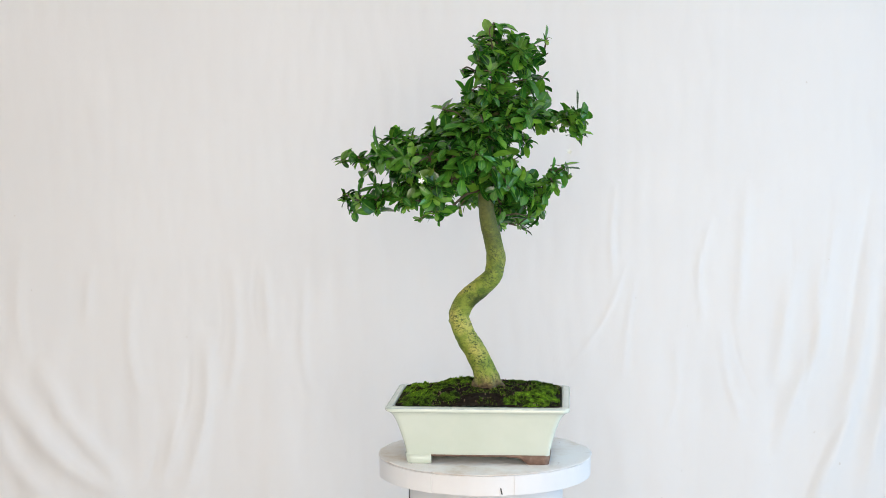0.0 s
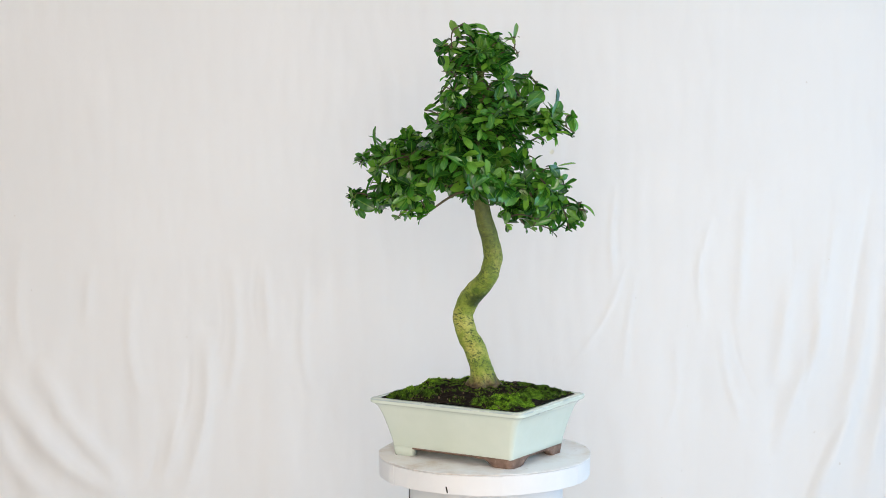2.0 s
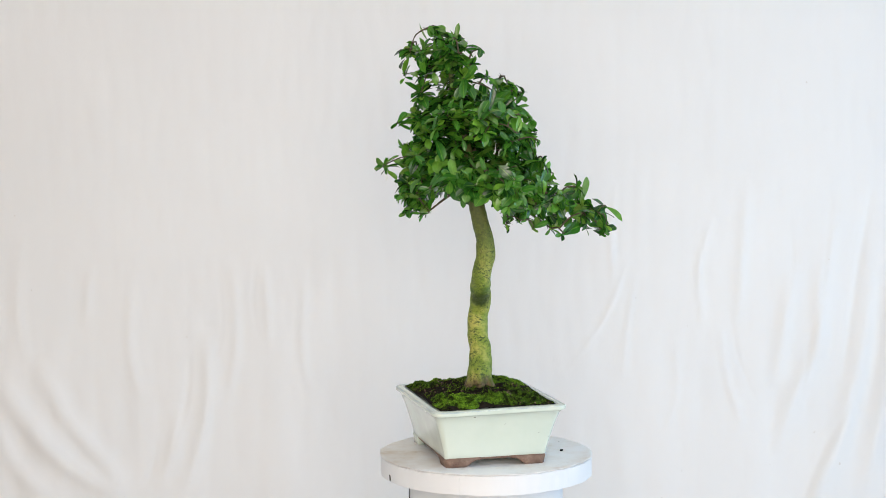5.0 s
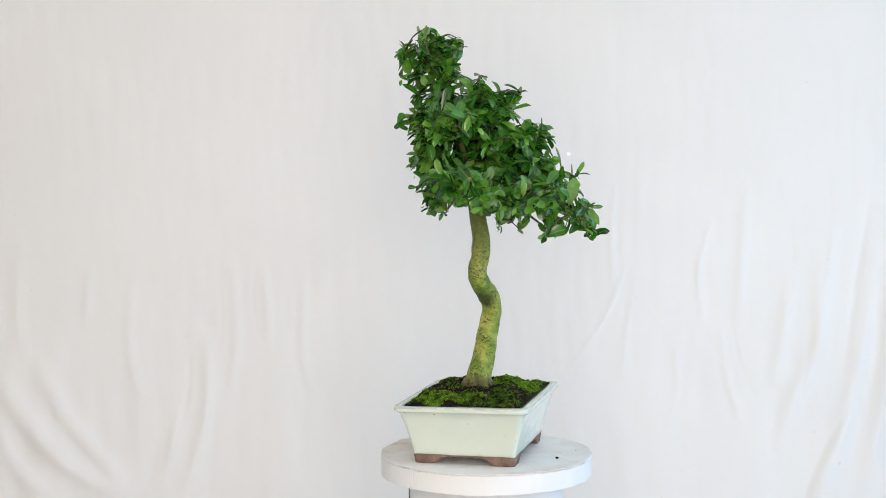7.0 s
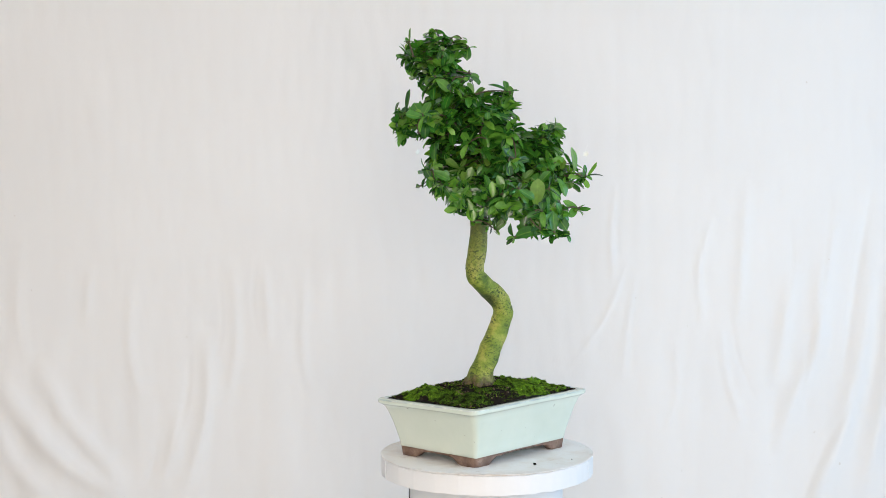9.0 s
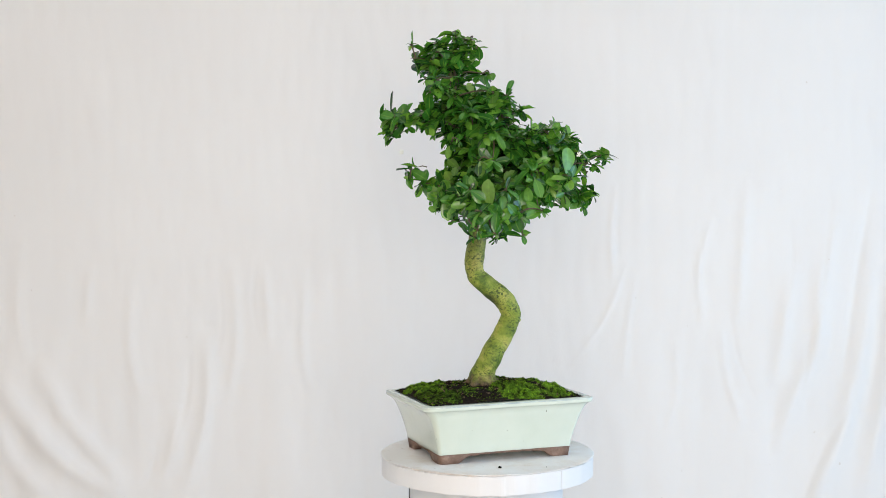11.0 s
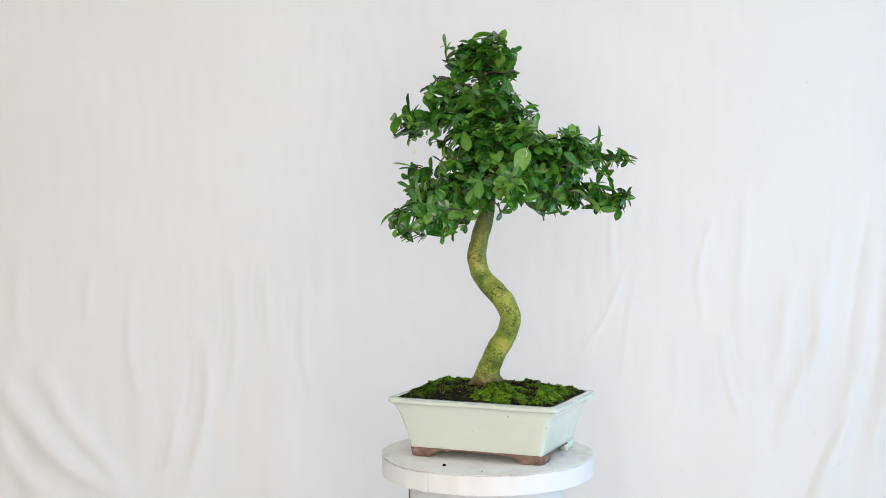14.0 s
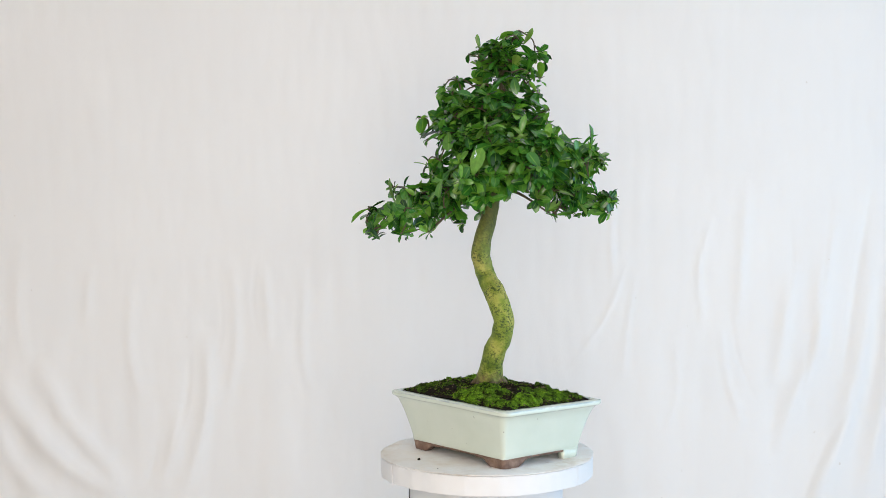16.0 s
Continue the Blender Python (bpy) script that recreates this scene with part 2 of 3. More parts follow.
def build_backdrop():
    # broad folds gathered at the lower west side
    fold(0.035, 0.030, (-1.19, 0.93), (-1.10, 0.80), (-1.00, 0.70), (-0.86, 0.62))
    fold(0.030, 0.020, (-1.09, 0.97), (-1.02, 0.83), (-0.93, 0.72), (-0.88, 0.66))
    fold(0.022, 0.014, (-0.74, 0.62), (-0.69, 0.78), (-0.67, 0.92), (-0.67, 1.05))
    fold(0.020, 0.012, (-0.80, 0.64), (-0.76, 0.75), (-0.74, 0.86))
    fold(0.030, 0.016, (-1.20, 0.82), (-1.14, 0.70), (-1.04, 0.60))
    fold(0.018, 0.007, (-0.85, 1.20), (-0.86, 1.00), (-0.83, 0.86))
    fold(0.016, 0.006, (-0.61, 1.22), (-0.60, 1.02), (-0.63, 0.84))
    fold(0.014, 0.005, (-0.53, 1.20), (-0.52, 0.98))
    fold(0.014, 0.005, (-0.43, 1.22), (-0.44, 1.00), (-0.42, 0.88))
    fold(0.020, 0.006, (-1.12, 1.28), (-1.13, 1.08), (-1.11, 0.96))
    fold(0.016, 0.005, (-0.95, 1.20), (-0.97, 1.04))
    # hanging folds on the east side
    fold(0.030, 0.026, (0.92, 1.26), (0.90, 1.02), (0.86, 0.82), (0.80, 0.66), (0.77, 0.56))
    fold(0.034, 0.030, (1.00, 1.36), (0.97, 1.10), (0.95, 0.86), (0.90, 0.62))
    fold(0.026, 0.020, (0.83, 1.32), (0.80, 1.14), (0.79, 1.00), (0.73, 0.86), (0.70, 0.74))
    fold(0.022, 0.013, (0.73, 1.20), (0.71, 1.04), (0.69, 0.90))
    fold(0.018, 0.008, (0.62, 1.40), (0.61, 1.20), (0.60, 1.04))
    fold(0.012, 0.006, (0.54, 1.31), (0.51, 1.19), (0.52, 1.04))
    fold(0.010, 0.006, (0.34, 1.21), (0.30, 1.10), (0.25, 1.01), (0.19, 0.95))
    fold(0.012, 0.005, (0.36, 1.18), (0.34, 1.06), (0.33, 0.92))
    fold(0.010, 0.005, (0.31, 1.40), (0.30, 1.26), (0.305, 1.16))
    fold(0.012, 0.004, (0.45, 1.02), (0.46, 0.90), (0.43, 0.78))
    fold(0.012, 0.005, (0.56, 1.06), (0.58, 0.92), (0.62, 0.80))
    fold(0.040, 0.030, (1.12, 1.50), (1.10, 1.10), (1.06, 0.70))
    # sharp creases between the hanging folds
    fold(0.011, -0.0055, (0.915, 1.38), (0.904, 1.32), (0.884, 1.18), (0.864, 1.02), (0.850, 0.92))
    fold(0.010, -0.0039, (0.820, 1.36), (0.812, 1.26), (0.803, 1.16), (0.795, 1.06))
    fold(0.012, -0.0055, (0.885, 0.93), (0.868, 0.86), (0.810, 0.75), (0.769, 0.64), (0.750, 0.58))
    fold(0.010, -0.0039, (0.790, 1.10), (0.775, 1.02), (0.756, 0.90), (0.728, 0.81))
    fold(0.007, -0.0022, (0.580, 1.10), (0.605, 0.97), (0.652, 0.86))
    fold(0.006, -0.0017, (0.512, 1.30), (0.518, 1.16), (0.500, 1.06))
    fold(0.006, -0.0022, (0.345, 1.20), (0.312, 1.10), (0.252, 1.01), (0.176, 0.94))
    fold(0.006, -0.0017, (0.310, 1.32), (0.318, 1.20))
    fold(0.007, -0.0017, (0.722, 1.32), (0.730, 1.20), (0.716, 1.10))
    fold(0.010, -0.0044, (-0.715, 0.98), (-0.722, 0.90), (-0.738, 0.82), (-0.768, 0.72))
    fold(0.010, -0.0033, (-0.800, 0.78), (-0.812, 0.70), (-0.840, 0.64))
    fold(0.007, -0.0017, (-0.545, 1.24), (-0.560, 1.12), (-0.548, 1.02))
    fold(0.007, -0.0017, (-0.640, 1.16), (-0.636, 1.04), (-0.668, 0.94))
    xs = np.concatenate([np.linspace(-2.1, -1.25, 60)[:-1], np.linspace(-1.25, 1.10, 590)[:-1], np.linspace(1.10, 2.1, 70)])
    zs = np.concatenate([np.linspace(0.02, 0.5, 30)[:-1], np.linspace(0.5, 1.6, 200)[:-1], np.linspace(1.6, 2.6, 50)])
    X, Z = np.meshgrid(xs, zs)
    D = np.zeros_like(X)
    for w, depth, path in folds:
        w *= 0.82
        near, along = np.full(X.shape, 1e9), np.zeros_like(X)
        n = len(path) - 1
        for i, ((ax, az), (bx, bz)) in enumerate(zip(path, path[1:])):
            lx, lz = bx - ax, bz - az
            u = np.clip(((X - ax) * lx + (Z - az) * lz) / (lx * lx + lz * lz), 0, 1)
            d = (X - ax - u * lx) ** 2 + (Z - az - u * lz) ** 2
            along = np.where(d < near, (i + u) / n, along)
            near = np.minimum(near, d)
        D += 0.63 * depth * np.exp(-near / (w * w)) * np.sin(np.pi * along) ** 0.9
    low = np.clip((1.45 - Z) / 0.7, 0, 1)
    for i in range(X.shape[0]):
        for j in range(X.shape[1]):
            x, z = X[i, j], Z[i, j]
            D[i, j] += low[i, j] * (0.006 * noise.noise((x * 7, z * 1.3, 3)) + 0.0030 * noise.noise((x * 21, z * 3.6, 9)))
            D[i, j] += 0.012 * noise.noise((x * 1.1, z * 0.9, 1)) + 0.0011 * noise.noise((x * 34, z * 11, 5))
    # the foot of the sheet sweeps forward over the floor
    sweep = np.clip((0.5 - Z) / 0.5, 0, 1) ** 2 * 0.45
    verts = [(x, CLOTH_Y - d - s, z) for x, d, s, z in zip(X.ravel(), D.ravel(), sweep.ravel(), Z.ravel())]
    ny, nx = X.shape
    faces = [(r * nx + c, r * nx + c + 1, (r + 1) * nx + c + 1, (r + 1) * nx + c) for r in range(ny - 1) for c in range(nx - 1)]
    me = bpy.data.meshes.new("backdrop")
    me.from_pydata(verts, [], faces)
    me.materials.append(CLOTH)
    ob = smooth(new("backdrop", me))
    solid = ob.modifiers.new("thickness", "SOLIDIFY")
    solid.thickness = 0.0015
    tagged(ob, "off-white cotton sheet hanging in soft creased folds", "backdrop cloth", kind="structure")


# ---- pedestal and turntable ----
DISC_R, DISC_H = 0.1838, 0.033


def build_pedestal():
    ped = new("pedestal")
    ped.location = (0, 0, 0)
    tagged(ped, "round white painted pedestal column under the turntable", "pedestal")
    bm = bmesh.new()
    ring = lambda r, z: [(r * math.cos(2 * math.pi * k / 64), r * math.sin(2 * math.pi * k / 64), z) for k in range(64)]
    h = TOP - DISC_H - 0.006
    loft(bm, [ring(0.130, 0.06), ring(0.1335, 0.064), ring(0.1335, h - 0.003), ring(0.1305, h)], True, True, True)
    smooth(part("column", bm, WHITE, ped))
    bm = bmesh.new()
    for k, lean in enumerate((0.0, 0.0008, -0.0004)):
        a = radians(182.5)
        box(bm, 0.1330 * math.cos(a) - 0.0018, 0.1330 * math.cos(a) + 0.0010, -0.008 + lean, 0.004 + lean, h - 0.02 * (k + 1), h - 0.02 * k)
    part("seam_gap", bm, TEAR, ped, "dark gap where the column's cover parts")
    bm = bmesh.new()
    loft(bm, [ring(0.17, 0), ring(0.172, 0.004), ring(0.172, 0.056), ring(0.168, 0.06)], True, True, True)
    smooth(part("base", bm, WHITE, ped))
    bm = bmesh.new()
    loft(bm, [ring(0.10, h), ring(0.10, h + 0.006)], True, True, True)
    part("bearing", bm, TEAR, ped, "dark gap under the turning disc")


def disc_radius(a):
    return DISC_R * (1 - 0.014 * math.cos(a) + 0.010 * noise.noise((math.cos(a) * 1.5, math.sin(a) * 1.5, 4)) + 0.004 * noise.noise((math.cos(a) * 6, math.sin(a) * 6, 8)))


def build_turntable():
    table = new("turntable")
    tagged(table, "round white card-covered turntable disc with a scuffed top", "turntable")
    n = 96
    ring = lambda k, z, wob=0.0: [((disc_radius(2 * math.pi * i / n) * k) * math.cos(2 * math.pi * i / n), (disc_radius(2 * math.pi * i / n) * k) * math.sin(2 * math.pi * i / n), z + wob * noise.noise((i * 0.37, 2, 2))) for i in range(n)]
    bm = bmesh.new()
    loft(bm, [ring(0.968, -0.024), ring(0.975, -0.0215), ring(0.976, -0.0012), ring(0.974, 0.0)], True, True, True)
    part("top_board", bm, CARD, table, "scuffed white board with faint brown stains")
    # the thin upper sheet overhangs a little and curls up in places
    bm = bmesh.new()
    def lip(i, k, dz):
        a = 2 * math.pi * i / 192
        c, d = math.cos(a), math.sin(a)
        r = disc_radius(a) * (1 + 0.004 + 0.010 * noise.noise((c * 7, d * 7, 3)) + 0.005 * noise.noise((c * 31, d * 31, 6)))
        curl = max(0.0, -0.0004 + 0.0034 * noise.noise((c * 4, d * 4, 9)) + 0.0010 * noise.noise((c * 16, d * 16, 2)))
        u = max(0.0, (k - 0.90) / 0.10)
        return (r * k * c, r * k * d, 0.0006 + curl * u * u + dz)
    sheet = [[lip(i, k, 0.0007) for i in range(192)] for k in (0.05, 0.5, 0.85, 0.90, 0.93, 0.96, 0.985, 1.0)] + [[lip(i, k, 0.0) for i in range(192)] for k in (1.0, 0.97, 0.93, 0.85, 0.05)]
    loft(bm, sheet, True, True, True)
    smooth(part("top_sheet", bm, CARD, table, "scuffed white paper sheet with a ragged edge"))
    # strips of card round the edge, butted and slightly uneven
    cuts = [0, 9, 21, 30, 44, 52, 65, 77, 88, 96]
    for s, (a, b) in enumerate(zip(cuts, cuts[1:])):
        bm = bmesh.new()
        lift = 0.0008 * noise.noise((s * 1.7, 0, 0))
        out = []
        for i in np.linspace(a - 0.15, b + 0.15, (b - a) * 3):
            ang = 2 * math.pi * i / n
            r = disc_radius(ang) - 0.0008 + 0.0011 * (s % 2) + 0.0012 * noise.noise((i * 0.6, s, 1))
            zt = 0.0012 * noise.noise((i * 0.7, s, 5)) - 0.0004 + lift
            zb = -DISC_H + 0.0012 * noise.noise((i * 0.5, s, 7))
            c, d = math.cos(ang), math.sin(ang)
            out.append([(r * 0.992 * c, r * 0.992 * d, zt - 0.0004), (r * c, r * d, zt - 0.0012), (r * c, r * d, zb), (r * 0.992 * c, r * 0.992 * d, zb)])
        loft(bm, out, True, True, True)
        part("edge_strip", bm, WHITE, table)
    # a small tear in the lower edge
    for deg in (-79,):
        bm = bmesh.new()
        a = radians(deg)
        r = disc_radius(a) + 0.0008
        p = Vector((r * math.cos(a), r * math.sin(a), 0))
        t = Vector((-math.sin(a), math.cos(a), 0))
        q = [p - t * 0.0014 + Vector((0, 0, -0.021)), p + t * 0.0004 + Vector((0, 0, -0.0212)), p + t * 0.0026 + Vector((0, 0, -0.0312)), p + t * 0.0008 + Vector((0, 0, -0.0312))]
        inner = [v * 0.985 + Vector((0, 0, 0.015 * v.z)) for v in q]
        loft(bm, [inner, q], True, True, True)
        part("tear", bm, TEAR, table, "small dark tear in the card edge")
    # crumbs of soil lying on the board
    for x, y, r in ((0.025, 0.130, 0.0030), (-0.12, -0.10, 0.0010), (-0.05, 0.15, 0.0010)):
        bm = bmesh.new()
        bmesh.ops.create_icosphere(bm, subdivisions=2, radius=r)
        for v in bm.verts:
            v.co *= 1 + 0.4 * noise.noise(v.co * 500 + Vector((x * 90, y * 90, 0)))
            v.co.z = v.co.z * 0.6 + r * 0.5
        bmesh.ops.translate(bm, vec=(x, y, 0.0013), verts=bm.verts)
        part("soil_crumb", bm, SOIL, table, "dark crumb of soil")
    return table


# ---- the potted bonsai; its origin is on the turning axis, at the disc's upper face ----
PX, PY = -0.0082, -0.0132        # middle of the pot off the axis
RIM_A, RIM_B, RIM_Z = 0.1538, 0.1146, 0.1025


def rounded(a, b, r, z, per=7):
    """A rounded rectangle round the pot's middle."""
    pts = []
    for cx, cy, start in ((a - r, b - r, 0), (-a + r, b - r, 90), (-a + r, -b + r, 180), (a - r, -b + r, 270)):
        for k in range(per + 1):
            w = radians(start + 90 * k / per)
            pts.append((cx + r * math.cos(w), cy + r * math.sin(w)))
    out = []
    for i, p in enumerate(pts):
        q = pts[(i + 1) % len(pts)]
        out.append(p)
        if i % (per + 1) == per:
            for s in range(1, 8):
                out.append((p[0] + (q[0] - p[0]) * s / 8, p[1] + (q[1] - p[1]) * s / 8))
    res = []
    for x, y in out:
        zz = z + 0.017 * y * (z / RIM_Z) + 0.0006 * noise.noise((x * 30, y * 30, z * 40))
        res.append((x + PX, y + PY, zz))
    return res


def flatter(z):
    """The long sides slope more evenly than the short ends."""
    if z > 0.0925:
        return 1.0
    return 0.78 if z > 0.085 else min(0.80, 0.68 + 0.12 * (0.0765 - z) / 0.05)


def inset(d, z, r=0.015):
    return rounded(RIM_A - d, RIM_B - d * flatter(z), max(r - d * 0.25, 0.005), z)


def build_pot(bonsai):
    bm = bmesh.new()
    loft(bm, [inset(0.062, 0.016), inset(0.0345, 0.016), inset(0.0330, 0.018), inset(0.0322, 0.026), inset(0.0288, 0.040), inset(0.0252, 0.053), inset(0.0215, 0.065),
              inset(0.0172, 0.0765), inset(0.0140, 0.0830), inset(0.0106, 0.0880), inset(0.0070, 0.0915), inset(0.0038, 0.0935), inset(0.0024, 0.0940)], True, True, False)
    pot = smooth(part("pot", bm, GLAZE, bonsai, "pale celadon glazed rectangular pot with flared sides"))
    bm = bmesh.new()
    loft(bm, [inset(0.0024, 0.0940), inset(0.0005, 0.0952), inset(0.0, 0.0970), inset(0.0002, 0.1000), inset(0.0012, 0.1016), inset(0.0030, 0.1025), inset(0.0095, 0.1032),
              inset(0.0125, 0.1026), inset(0.0140, 0.1005), inset(0.0150, 0.094), inset(0.0165, 0.086)], True)
    smooth(part("rim", bm, GLAZE, pot, "thick rolled glazed rim"))
    # worn lines where the glaze runs thin on the rim's arrises
    for d0, z0, d1, z1 in ((0.00005, 0.1002, 0.0010, 0.1019), (0.0122, 0.1030, 0.0138, 0.1011)):
        bm = bmesh.new()
        loft(bm, [inset(d0 - 0.0003, z0), inset((d0 + d1) / 2 - 0.0005 if d0 < 0.01 else (d0 + d1) / 2 + 0.0003, (z0 + z1) / 2 + 0.0006), inset(d1, z1 + 0.0002)], True)
        smooth(part("worn_edge", bm, EDGE, pot, "grey-blue line of worn glaze"))
    # feet: brown clay, one glazed over; each has two arms with an ogee end
    fa, fb = RIM_A - 0.0335, RIM_B - 0.0275
    for sx, sy in ((-1, -1), (1, -1), (1, 1), (-1, 1)):
        glazed = (sx, sy) == (-1, -1)
        bm = bmesh.new()
        grow = 0.0010 if glazed else 0.0
        r = 0.011
        line = []
        for s in np.linspace(0.031 if glazed else 0.060, 0.0, 16):
            line.append((fa - r - s, fb, s + r, 0, 1))
        for k in range(1, 8):
            w = radians(90 - 90 * k / 8)
            line.append((fa - r + r * math.cos(w), fb - r + r * math.sin(w), r * 0.5, math.cos(w), math.sin(w)))
        for s in np.linspace(0.0, 0.027 if glazed else 0.050, 14):
            line.append((fa, fb - r - s, s + r, 1, 0))
        rings = []
        for x, y, s, nx, ny in line:
            u = min(max((s - 0.030) / 0.026, 0), 1)
            zb = 0.0125 * (u * u * (3 - 2 * u)) if not glazed else (0.0 if s < 0.037 else 0.002)
            ox, oy = x + nx * grow, y + ny * grow
            t = 0.014
            base = 0.0012 * (1 if zb < 0.001 else 0)
            rings.append([(PX + sx * (ox + 0.0018 * nx), PY + sy * (oy + 0.0018 * ny), 0.0175), (PX + sx * (ox - base * nx), PY + sy * (oy - base * ny), zb + 0.0008), (PX + sx * (ox - (0.002 + base) * nx), PY + sy * (oy - (0.002 + base) * ny), zb),
                          (PX + sx * (ox - t * nx), PY + sy * (oy - t * ny), zb), (PX + sx * (ox - t * nx), PY + sy * (oy - t * ny), 0.0175)])
        loft(bm, rings, True, True, True)
        bmesh.ops.recalc_face_normals(bm, faces=bm.faces)
        smooth(part("foot", bm, GLAZE if glazed else CLAY, pot, "celadon glazed foot" if glazed else "brown unglazed clay foot"))
    # clay band between the feet
    bm = bmesh.new()
    loft(bm, [rounded(fa - 0.014, fb - 0.014, 0.006, 0.0175), rounded(fa - 0.013, fb - 0.013, 0.006, 0.0140), rounded(fa - 0.002, fb - 0.002, 0.009, 0.0136), rounded(fa, fb, 0.009, 0.0144), rounded(fa + 0.001, fb + 0.001, 0.009, 0.0175)], True)
    smooth(part("clay_band", bm, CLAY, pot, "brown unglazed band under the glaze"))


SOIL_A, SOIL_B = 0.1385, 0.0995


def soil_height(x, y):
    """Height of the soil at a place relative to the pot's middle."""
    ex = max(abs(x) / SOIL_A, abs(y) / SOIL_B)
    hill = 0.016 * max(0.0, 1 - ((x - 0.008) / 0.140) ** 2 - (y / 0.108) ** 2)
    edge = min(1.0, (1 - ex) / 0.15)
    return 0.1022 + 0.017 * y + hill + max(edge, 0) * (0.0045 + 0.006 * noise.noise((x * 22, y * 22, 1)) + 0.003 * noise.noise((x * 70, y * 70, 4)))


def build_soil(bonsai):
    bm = bmesh.new()
    nx, ny = 110, 80
    rows = []
    for j in range(ny + 1):
        row = []
        for i in range(nx + 1):
            x, y = SOIL_A * (2 * i / nx - 1), SOIL_B * (2 * j / ny - 1)
            row.append((x + PX, y + PY, soil_height(x, y) + 0.0016 * noise.noise((x * 260, y * 260, 0))))
        rows.append(row)
    loft(bm, rows, False)
    soil = smooth(part("soil", bm, SOIL, bonsai, "dark damp soil mounded round the trunk"))
    # loose grit
    rnd = random.Random(5)
    for name, mat, count, lo, hi, label in (("soil_crumble", SOIL, 700, 0.0008, 0.0024, "dark crumbly soil grains"), ("pale_grit", CHIP, 240, 0.0008, 0.0024, "pale grit and bark chips")):
        bm = bmesh.new()
        for _ in range(count):
            x, y = rnd.uniform(-0.135, 0.135), rnd.uniform(-0.096, 0.096)
            r = rnd.uniform(lo, hi)
            m = Matrix.Translation((x + PX, y + PY, soil_height(x, y) + r * 0.3)) @ Euler((rnd.random() * 6, rnd.random() * 6, rnd.random() * 6)).to_matrix().to_4x4() @ Matrix.Diagonal((r * rnd.uniform(0.7, 1.9), r, r * rnd.uniform(0.4, 0.9), 1))
            v = [bm.verts.new(m @ Vector(c)) for c in ((1, 0, 0), (-1, 0.2, 0), (0, 1, 0.1), (0.1, -1, 0), (0, 0, 1), (0, 0.1, -1))]
            for a, b, c in ((0, 2, 4), (2, 1, 4), (1, 3, 4), (3, 0, 4), (2, 0, 5), (1, 2, 5), (3, 1, 5), (0, 3, 5)):
                bm.faces.new((v[a], v[b], v[c]))
        tagged(part(name, bm, mat, soil, label), kind="stuff")
    bm = bmesh.new()
    for _ in range(9000):
        x, y = rnd.uniform(-0.136, 0.136), rnd.uniform(-0.097, 0.097)
        if noise.noise((x * 34, y * 34, 12)) < -0.05:
            continue
        p = Vector((x + PX, y + PY, soil_height(x, y)))
        h, w, a = rnd.uniform(0.0010, 0.0026), rnd.uniform(0.0006, 0.0013), rnd.uniform(0, 6.3)
        s = Vector((math.cos(a), math.sin(a), 0)) * w
        bm.faces.new([bm.verts.new(q) for q in (p - s, p + s, p + Vector((rnd.gauss(0, 0.002), rnd.gauss(0, 0.002), h)))])
    tagged(part("sparse_moss", bm, MOSS, soil, "sparse dark green moss sprigs"), kind="stuff")
    # cushions of moss
    patches = ((-0.100, -0.035, 0.036, 0.034, 0.006, 1.0), (-0.104, -0.080, 0.034, 0.022, 0.005, 1.0), (-0.048, -0.070, 0.018, 0.018, 0.009, 1.0),
               (-0.115, 0.030, 0.024, 0.030, 0.005, 0.8), (-0.100, 0.075, 0.038, 0.020, 0.004, 0.9), (-0.035, 0.045, 0.044, 0.032, 0.009, 1.0),
               (-0.030, 0.082, 0.040, 0.020, 0.005, 0.8), (0.100, -0.058, 0.038, 0.042, 0.006, 1.0), (0.110, 0.005, 0.026, 0.034, 0.005, 1.0),
               (0.105, 0.060, 0.034, 0.034, 0.005, 0.9), (0.065, -0.085, 0.028, 0.012, 0.003, 0.7), (0.060, 0.050, 0.016, 0.018, 0.003, 0.6),
               (-0.070, -0.010, 0.016, 0.016, 0.003, 0.6))
    for cx, cy, rx, ry, high, dense in patches:
        bm = bmesh.new()
        n, m = 64, 18
        def at(u, a):
            k = 1 + 0.42 * noise.noise((math.cos(a) * 1.3 + cx * 50, math.sin(a) * 1.3 + cy * 50, 2))
            x = min(max(cx + rx * k * u * math.cos(a), -0.137), 0.137)
            y = min(max(cy + ry * k * u * math.sin(a), -0.098), 0.098)
            z = soil_height(x, y) - 0.0015 + 0.8 * high * (1 - u ** 3) + (1 - u ** 3) * (0.0040 * noise.noise((x * 90, y * 90, 6)) + 0.0046 * noise.noise((x * 200, y * 200, 3))) + 0.0010
            return Vector((x, y, z))
        rings = [[at(max(u, 0.02), 2 * math.pi * k / n) + Vector((PX, PY, 0)) for k in range(n)] for u in np.linspace(1, 0, m)]
        loft(bm, rings, True, False, True)
        for _ in range(int(62000 * rx * ry * dense) * 20):
            p = at(math.sqrt(rnd.random()), rnd.uniform(0, 2 * math.pi)) + Vector((PX, PY, 0))
            h, w, a = rnd.uniform(0.0008, 0.0022), rnd.uniform(0.0004, 0.0009), rnd.uniform(0, 6.3)
            s = Vector((math.cos(a), math.sin(a), 0)) * w
            lean = Vector((rnd.gauss(0, 0.0013), rnd.gauss(0, 0.0013), h))
            bm.faces.new([bm.verts.new(q) for q in (p - s - Vector((0, 0, 0.0008)), p + s - Vector((0, 0, 0.0008)), p + lean)])
        tagged(part("moss_patch", bm, MOSS, soil, "soft green cushion of moss"))


